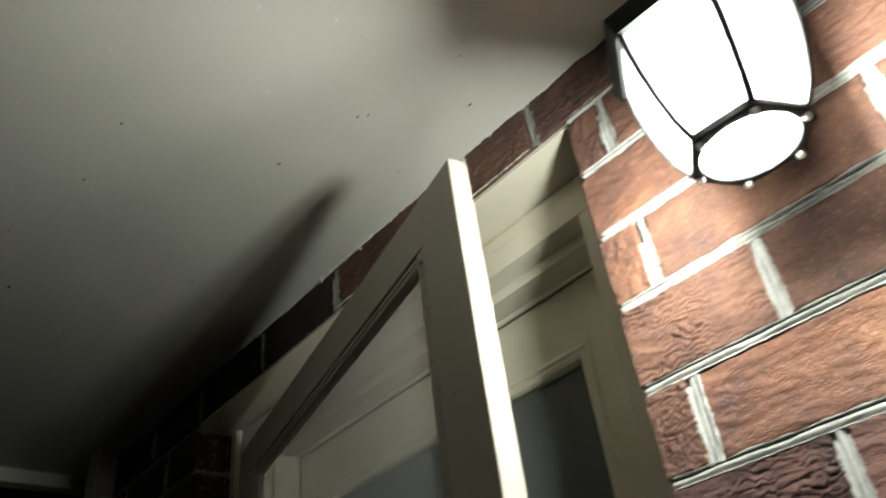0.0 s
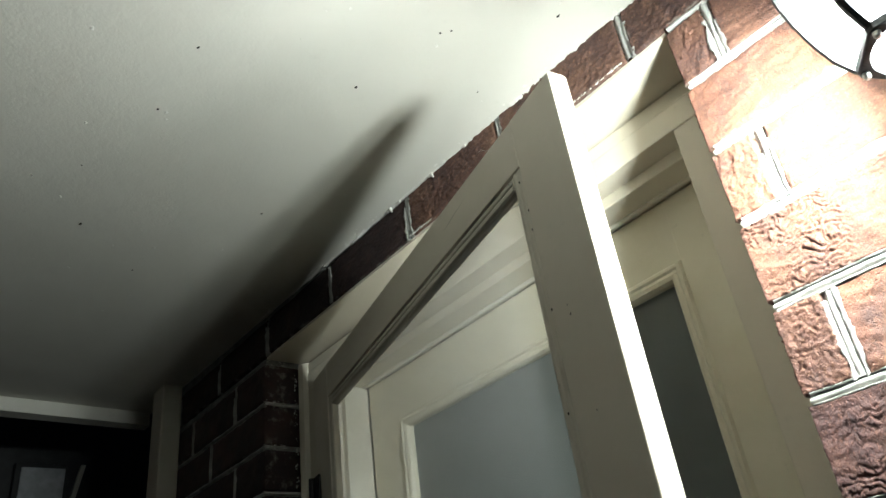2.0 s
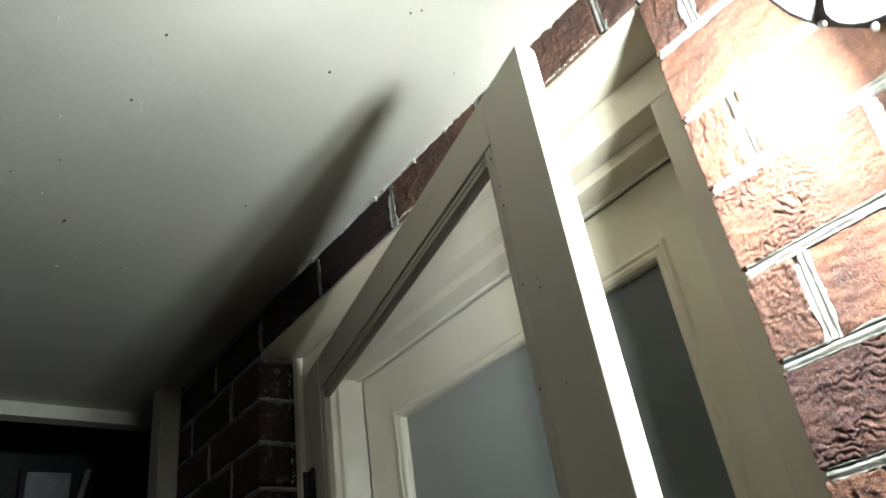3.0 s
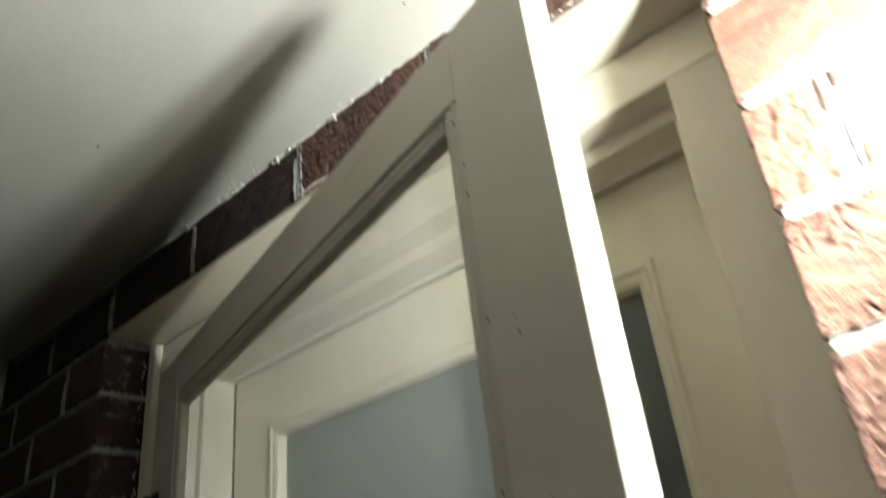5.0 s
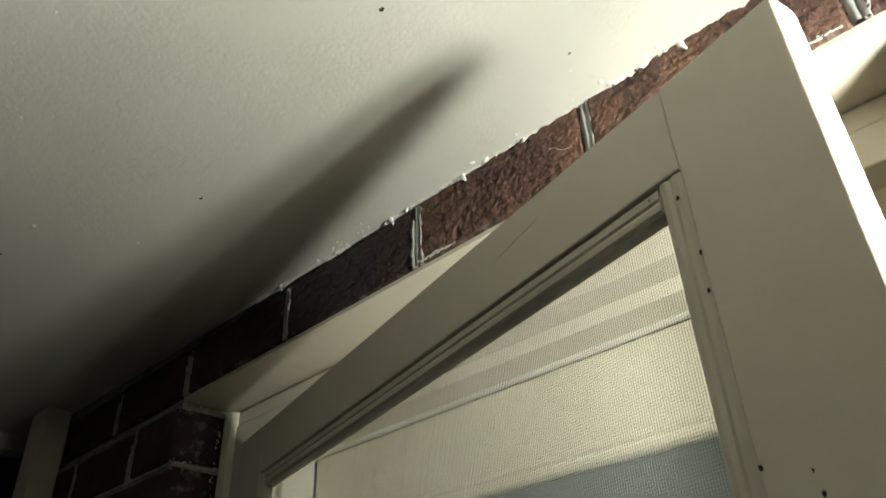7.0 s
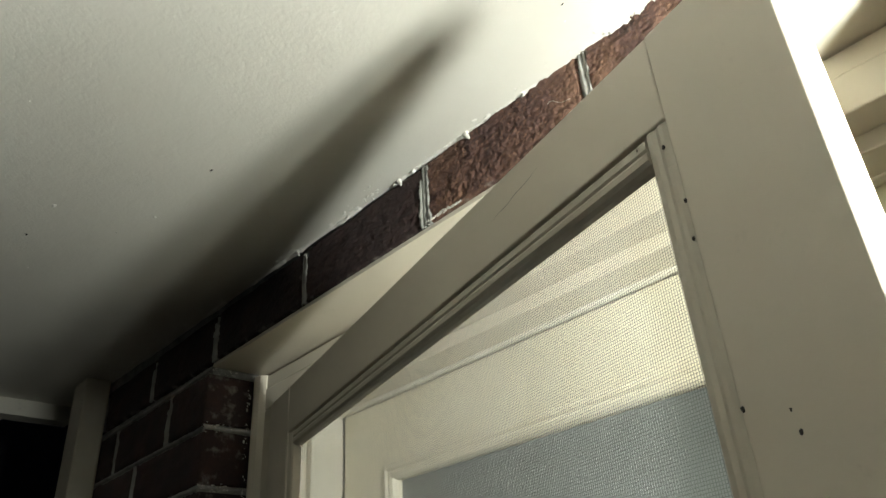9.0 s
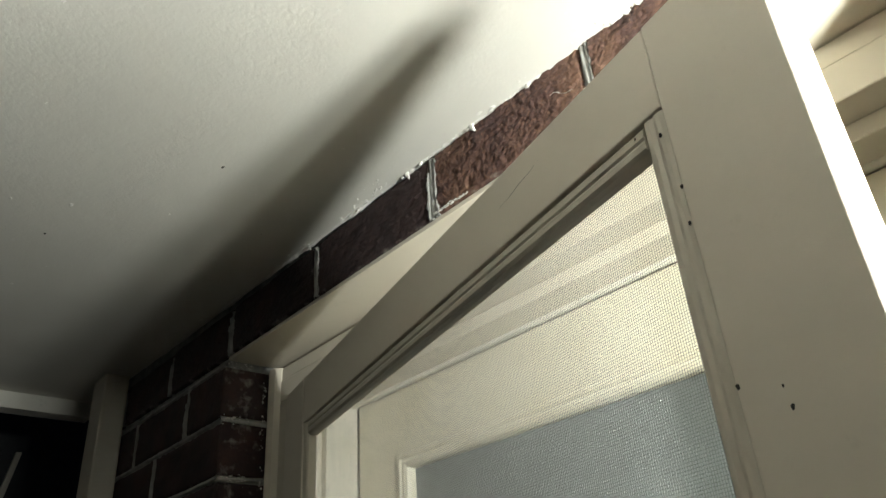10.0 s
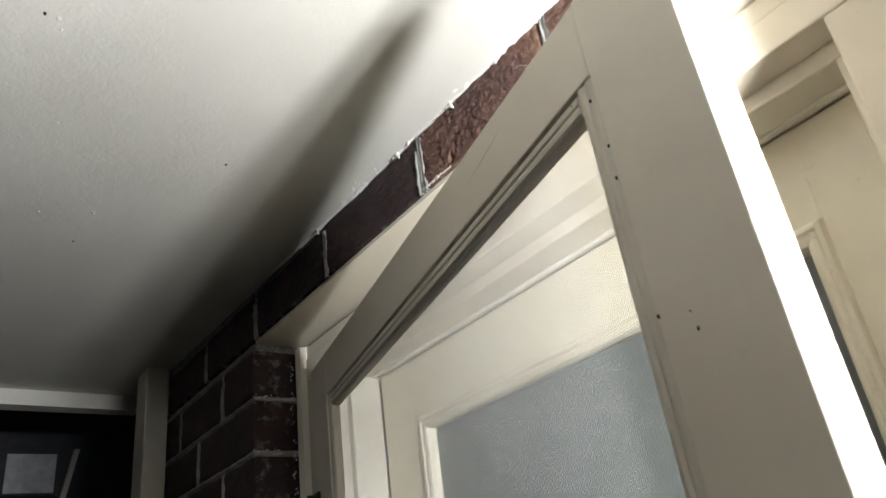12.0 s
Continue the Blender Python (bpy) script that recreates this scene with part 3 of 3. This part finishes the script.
# ragged strip squeezed out between ceiling and wall
x, row = -1.45, []
while x < 1.2:
    n1 = noise.noise((x * 22, 0, 0)) + 0.8 * noise.noise((x * 75, 3, 0)) + 0.6 * noise.noise((x * 260, 5, 0))
    lump = max(0.0, noise.noise((x * 9, 7, 2)) - 0.25) * 0.010
    slow = min(1.3, max(0.12, 0.55 + 1.6 * noise.noise((x * 14, 2, 6))))
    d = max(0.0003, 0.0020 + 0.0028 * n1) * slow + lump
    w = (0.5 + 0.5 * slow) * max(0.0010, 0.0036 + 0.0036 * noise.noise((x * 60, 9, 1)) + 0.0026 * noise.noise((x * 240, 1, 4)))
    zc = ceiling_z(x, 0)
    row.append([bm.verts.new(c) for c in ((x, -w, zc + 0.001), (x, -w * 0.8, zc - d * 0.35), (x, -w * 0.35, zc - d * 0.9), (x, 0.003, zc - d))])
    x += 0.0019
for p, q in zip(row, row[1:]):
    for j in range(3):
        bm.faces.new((p[j], q[j], q[j + 1], p[j + 1]))
for x, s_ in ((-0.383, 0.0034), (-0.388, 0.0026), (-0.497, 0.0030), (-0.506, 0.0024), (-0.47, 0.0022), (-0.60, 0.002), (-0.13, 0.0026), (-0.30, 0.0022)):
    blob(bm, (x, -0.002, ceiling_z(x, 0) - 0.003), s_, (1.2, 0.7, 1.3))
for x in (-0.383, -0.497, -0.72, -0.13):
    for k in range(4):
        blob(bm, (x + 0.0014 * k, -0.0025, ceiling_z(x, 0) - 0.002 - 0.0026 * k), 0.0026 - 0.0003 * k, (1.1, 0.7, 1.2))
for _ in range(16):
    x = rs.gauss(-0.56, 0.025)
    y = -abs(rs.gauss(0.012, 0.008))
    blob(bm, (x, y, ceiling_z(x, y)), rs.uniform(0.0008, 0.0022), (1.4, 1, 0.6))
# dry crumbs along the foot of the top course and on the left reveal
for x0, x1, n_ in ((-0.455, -0.40, 150), (-0.21, -0.02, 380)):
    for _ in range(n_):
        x = rs.uniform(x0, x1)
        blob(bm, (x, -rs.uniform(0.0, 0.0015), Z_HEAD - 0.0015 - 0.0085 * x + abs(rs.gauss(0, 0.0012)) * (1.2 + noise.noise((x * 60, 1, 1)))), rs.uniform(0.0003, 0.0010), (rs.uniform(0.8, 2.4), 0.6, 0.8))
for k in range(3):
    for _ in range(26):
        z = Z_HEAD - 0.005 - COURSE * k + rs.gauss(0, 0.003)
        blob(bm, (X_LEFT + 0.0005, rs.uniform(0.0, 0.045) ** 1.0, z), rs.uniform(0.0004, 0.0014), (0.5, rs.uniform(0.8, 3), 0.7))
for _ in range(60):
    z = rs.uniform(1.80, 2.10)
    blob(bm, (X_LEFT + 0.001, FRAME_Y - 0.010 - rs.uniform(0, 0.006), z), rs.uniform(0.0005, 0.0018), (0.6, 1, rs.uniform(0.8, 2)))
crumbs = part("filler_crumbs", bm, CRUMB)
tagged(crumbs, "ragged white filler crumbs along the ceiling edge", "filler", kind="stuff")

bm = bmesh.new()
for i in range(30):
    t_ = i / 29
    blob(bm, (-0.273 + 0.026 * t_, -0.004 - 0.002 * math.sin(3 * t_), 2.163 - 0.012 * t_ + 0.002 * math.sin(7 * t_)), 0.00022, (1.6, 0.8, 1.2))
strand_ob = part("cobweb_strand", bm, CRUMB)
tagged(strand_ob, "thin dusty pale cobweb strand on the brick", "cobweb")

# ---------------------------------------------------------------- bricks and joints


def brick_mesh(seed, nx=16, nz=6, torn=0.0, mat=BRICK, drag=True, length=0.23):
    """A brick of 230 x 100 x 76 mm from its left lower front corner, with an uneven face."""
    r = random.Random(seed)
    bm = bmesh.new()
    rows = []
    for i in range(nx + 1):
        col = []
        for j in range(nz + 1):
            u, w = i / nx, j / nz
            edge = i in (0, nx) or j in (0, nz)
            n1 = noise.noise((u * 4 + seed * 7.3, w * 5, seed)) * 0.0016 + noise.noise((u * 11 + seed, w * 14, 3.1)) * 0.0012
            if torn:
                # short overlapping tears that run along the brick, warped and patchy, with clean stretches between
                wx = u * length + 0.006 * noise.noise((u * 9, w * 4, seed * 2.1))
                wz = w * 0.076 + 0.004 * noise.noise((u * 12 + 5, w * 5, seed * 1.7))
                t1 = noise.noise((wx * 90 + seed * 3.7, wz * 150, seed * 1.3))
                t2 = noise.noise((wx * 220 + seed, wz * 310, seed * 0.7))
                t3 = noise.noise((wx * 330, wz * 330, 2.0 + seed))
                step_ = (wz * 160 + 1.5 * noise.noise((wx * 42, wz * 30, seed)) + 0.7 * t1) % 1.0
                mask = min(1.0, max(0.10, 0.55 + 1.6 * noise.noise((u * 3.4 + seed, w * 2.6, seed * 0.9))))
                if drag:
                    n1 += torn * mask * (1.5 * step_ ** 3 - 0.6 + 0.5 * t2 + 0.35 * t3)
                else:
                    n1 += torn * (0.35 * mask * step_ * step_ + 0.75 * t1 + 0.8 * t2 + 0.6 * t3 - 0.4)
                    n1 += torn * 2.2 * max(0.0, noise.noise((wx * 75, wz * 95, seed * 4.0)) - 0.30)
                n1 = max(n1, -0.0022)
            px = u * length + (r.uniform(-0.0016, 0.0016) if i in (0, nx) else 0)
            pz = w * 0.076 + (r.uniform(-0.0014, 0.0014) if j in (0, nz) else 0)
            col.append(bm.verts.new((px, (0.0022 if edge else 0.0) + n1, pz)))
        rows.append(col)
    for i in range(nx):
        for j in range(nz):
            bm.faces.new((rows[i][j], rows[i + 1][j], rows[i + 1][j + 1], rows[i][j + 1]))
    rim = [rows[i][0] for i in range(nx + 1)] + [rows[nx][j] for j in range(1, nz + 1)] + [rows[i][nz] for i in range(nx - 1, -1, -1)] + [rows[0][j] for j in range(nz - 1, 0, -1)]
    back = [bm.verts.new((min(max(v.co.x, 0.001), length - 0.001), 0.098, min(max(v.co.z, 0.001), 0.075))) for v in rim]
    n = len(rim)
    for i in range(n):
        bm.faces.new((rim[i], rim[(i + 1) % n], back[(i + 1) % n], back[i]))
    bm.faces.new(back)
    return mesh_of(bm, "brick", mat, bool(torn))


BRICKS = [brick_mesh(s, mat=BRICK if s % 3 else DARKBRICK) for s in range(7)]
DARKS = [brick_mesh(s, 40, 14, 0.0004, PURPLEBRICK) for s in range(41, 48)]      # dark purple ones beside the batten
OVER = [brick_mesh(s, 150, 54, a, m, False) for s, m, a in ((11, TORNBRICK, 0.0014), (12, DARKBRICK, 0.0009), (13, PURPLEBRICK, 0.0008))]   # over the door
RIPPED = [brick_mesh(s, 170, 76, 0.0020, m) for s, m in ((21, BRICK), (22, BRICK), (23, DARKBRICK))]     # deep drag marks
PITTED = [brick_mesh(s, 110, 40, 0.0005, BRICK, False) for s in (31, 32)]         # nearly smooth
ENDS = [brick_mesh(s, 36, 60, a, BRICK, d, 0.05) for s, a, d in ((51, 0.0006, False), (52, 0.0018, True))]   # cut ends at the opening
rb = random.Random(11)
JOINT = 0.0122
joints = []                             # upright joints: x, z0, z1
SPAN = [(WALL_X0, X_LEFT), (X_RIGHT, WALL_X1)]


def head_z(x):
    """Underside of the top course, which rises a little away from the lantern."""
    return Z_HEAD - 0.0020 - 0.0085 * x


def lay(x0, x1, z):
    me_ = rb.choice(BRICKS)
    k = round((Z_HEAD - z) / COURSE)
    if k == 0 and -0.5 < x0 < 0.6:
        me_ = OVER[int(abs(x0) * 10) % 2]
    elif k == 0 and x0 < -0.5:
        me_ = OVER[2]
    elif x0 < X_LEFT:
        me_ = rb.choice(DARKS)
    elif x0 < 0.8 and k < 11:
        torn_ones = ((4, True), (5, True), (6, True), (6, False), (8, False), (9, True))
        me_ = RIPPED[2 if k == 6 else k % 2] if (k, x0 < 0.08) in torn_ones else PITTED[(k + int(x0 * 7)) % 2]
        if x1 - x0 < 0.1:
            me_ = ENDS[1 if k == 5 else 0]
    ob = new("brick", me_)
    ob.parent = wall
    ob.location = (x0, rb.uniform(-0.0018, 0.0012), head_z(x0) if z == Z_HEAD else z)
    ob.rotation_euler = (0, 0.0085 if z == Z_HEAD else 0.0, 0)
    ob.scale = ((x1 - x0) / (0.05 if me_ in ENDS else 0.23), 1, 1)


def course(z, cuts, x0, x1):
    xs = sorted(c for c in cuts if x0 + 0.03 < c < x1 - 0.03)
    edges = [x0] + xs + [x1]
    for k, (a, b) in enumerate(zip(edges, edges[1:])):
        lay(a + (JOINT / 2 if k else 0), b - (JOINT / 2 if k < len(edges) - 2 else 0), z)
    joints.extend((c, z, z + 0.076) for c in xs)


TOP = [1.19 + 0.24, 1.19, 0.95, 0.71, 0.47, 0.232, -0.010, -0.232, -0.456, -0.706, -0.958, -1.200, -1.440]
ODD_R, EVEN_R = [0.187 + 0.24 * k for k in range(7)], [0.089 + 0.235 * k for k in range(7)]
ODD_L, EVEN_L = [-1.240 - 0.24 * k for k in range(3)], [-1.110 - 0.24 * k for k in range(3)]
course(Z_HEAD, TOP, WALL_X0, WALL_X1)
for k in range(1, 25):
    z = Z_HEAD - COURSE * k
    course(z, EVEN_L if k % 2 else ODD_L, *SPAN[0])
    course(z, EVEN_R if k % 2 else ODD_R, *SPAN[1])


def joint_bar(verts, faces, a, b, along, steps, half):
    """A raised, slightly wavering bead from a to b on the face of the wall."""
    prof = [(-1.0, 0.0095), (-0.94, 0.0058), (-0.72, 0.0048), (-0.62, 0.0056), (-0.50, 0.0040), (-0.28, 0.0016), (0.0, 0.0006), (0.28, 0.0016), (0.50, 0.0040), (0.62, 0.0056), (0.72, 0.0048), (0.94, 0.0058), (1.0, 0.0095)]
    n0 = len(verts)
    m = len(prof)
    for i in range(steps + 1):
        t = i / steps
        p = Vector(a).lerp(Vector(b), t)
        wob = 0.0016 * noise.noise((p.x * 30, p.z * 30, 5.0))
        wid = half * (1.05 + 0.25 * noise.noise((p.x * 40, p.z * 40, 8.0)) + 0.30 * max(0, noise.noise((p.x * 17, p.z * 17, 3.0))))
        for u, d in prof:
            dd = d - 0.0016 + 0.0012 * noise.noise((p.x * 90 + u * 3, p.z * 90, 2.0))
            off = u * wid + wob
            if along == "y":
                verts.append((X_LEFT - dd, p.y, p.z + off))
            else:
                verts.append((p.x, dd, p.z + off) if along == "x" else (p.x + off, dd, p.z))
    for i in range(steps):
        for j in range(m - 1):
            q = n0 + i * m + j
            faces.append((q, q + 1, q + m + 1, q + m))


verts, faces = [], []
for k in range(0, 25):
    z = Z_HEAD - 0.005 - COURSE * k
    joint_bar(verts, faces, (WALL_X0, 0, z), (X_LEFT - 0.001, 0, z), "x", 90, 0.0057)
    joint_bar(verts, faces, (X_RIGHT + 0.004, 0, z), (WALL_X1, 0, z), "x", 200, 0.0057)
    if k:
        joint_bar(verts, faces, (X_LEFT, 0.0, z), (X_LEFT, FRAME_Y, z), "y", 12, 0.0056)
for x, z0, z1 in joints:
    joint_bar(verts, faces, (x, 0, z0 - 0.001 - (0.0085 * x + 0.002 if z0 == Z_HEAD else 0)), (x, 0, z1 + 0.001), "z", 14, 0.0070)


def smear(verts, faces, a, b, side, reach, seed):
    """Mortar dragged over the brick faces beside a joint, with a ragged outer edge."""
    a, b, side = Vector(a), Vector(b), Vector(side)
    steps = max(6, int((b - a).length / 0.0022))
    n0 = len(verts)
    for i in range(steps + 1):
        p = a.lerp(b, i / steps)
        q = (p.x + p.z) * 1.0
        w = reach * max(0.08, 0.55 + 0.7 * noise.noise((q * 45, seed, 0)) + 0.3 * noise.noise((q * 170, seed, 4)) + 0.25 * noise.noise((q * 420, seed, 6)))
        lift = -0.0010 - 0.0014 * noise.noise((q * 140, seed, 7))
        for f, d in ((-0.3, 0.004), (0.0, lift), (0.6, lift * 0.9), (0.92, -0.0012), (1.0, 0.0025)):
            c = p + side * (w * f)
            verts.append((c.x, d, c.z))
    for i in range(steps):
        for j in range(4):
            k = n0 + i * 5 + j
            faces.append((k, k + 1, k + 6, k + 5))


rm = random.Random(3)
for n, (x, z0, z1) in enumerate(joints):
    if z0 > (2.0 if x < 0 else 1.5) and -1.3 < x < 0.8:
        drop = 0.0085 * x + 0.002 if z0 == Z_HEAD else 0.0
        for sd in (-1, 1):
            if rm.random() < 0.75 or x > 0:
                wide = rm.uniform(0.004, 0.0085) if x > 0 else rm.uniform(0.003, 0.0085)
                smear(verts, faces, (x + sd * 0.004, 0, z0 - drop - 0.002), (x + sd * 0.004, 0, z1 - rm.uniform(0.0, 0.03)), (sd, 0, 0), wide, n * 2 + sd)
for k in range(1, 9):
    z = Z_HEAD - 0.005 - COURSE * k
    for sd in (-1, 1):
        smear(verts, faces, (X_RIGHT + 0.006, 0, z + sd * 0.004), (0.85, 0, z + sd * 0.004), (0, 0, sd), rm.uniform(0.0014, 0.0030), 300 + 2 * k + sd)
me = bpy.data.meshes.new("mortar")
me.from_pydata(verts, [], faces)
me.materials.append(MORTAR)
for p in me.polygons:
    p.use_smooth = True
mort = new("mortar", me)
mort.parent = wall
tagged(mort, "pale raised mortar beads", kind="stuff")
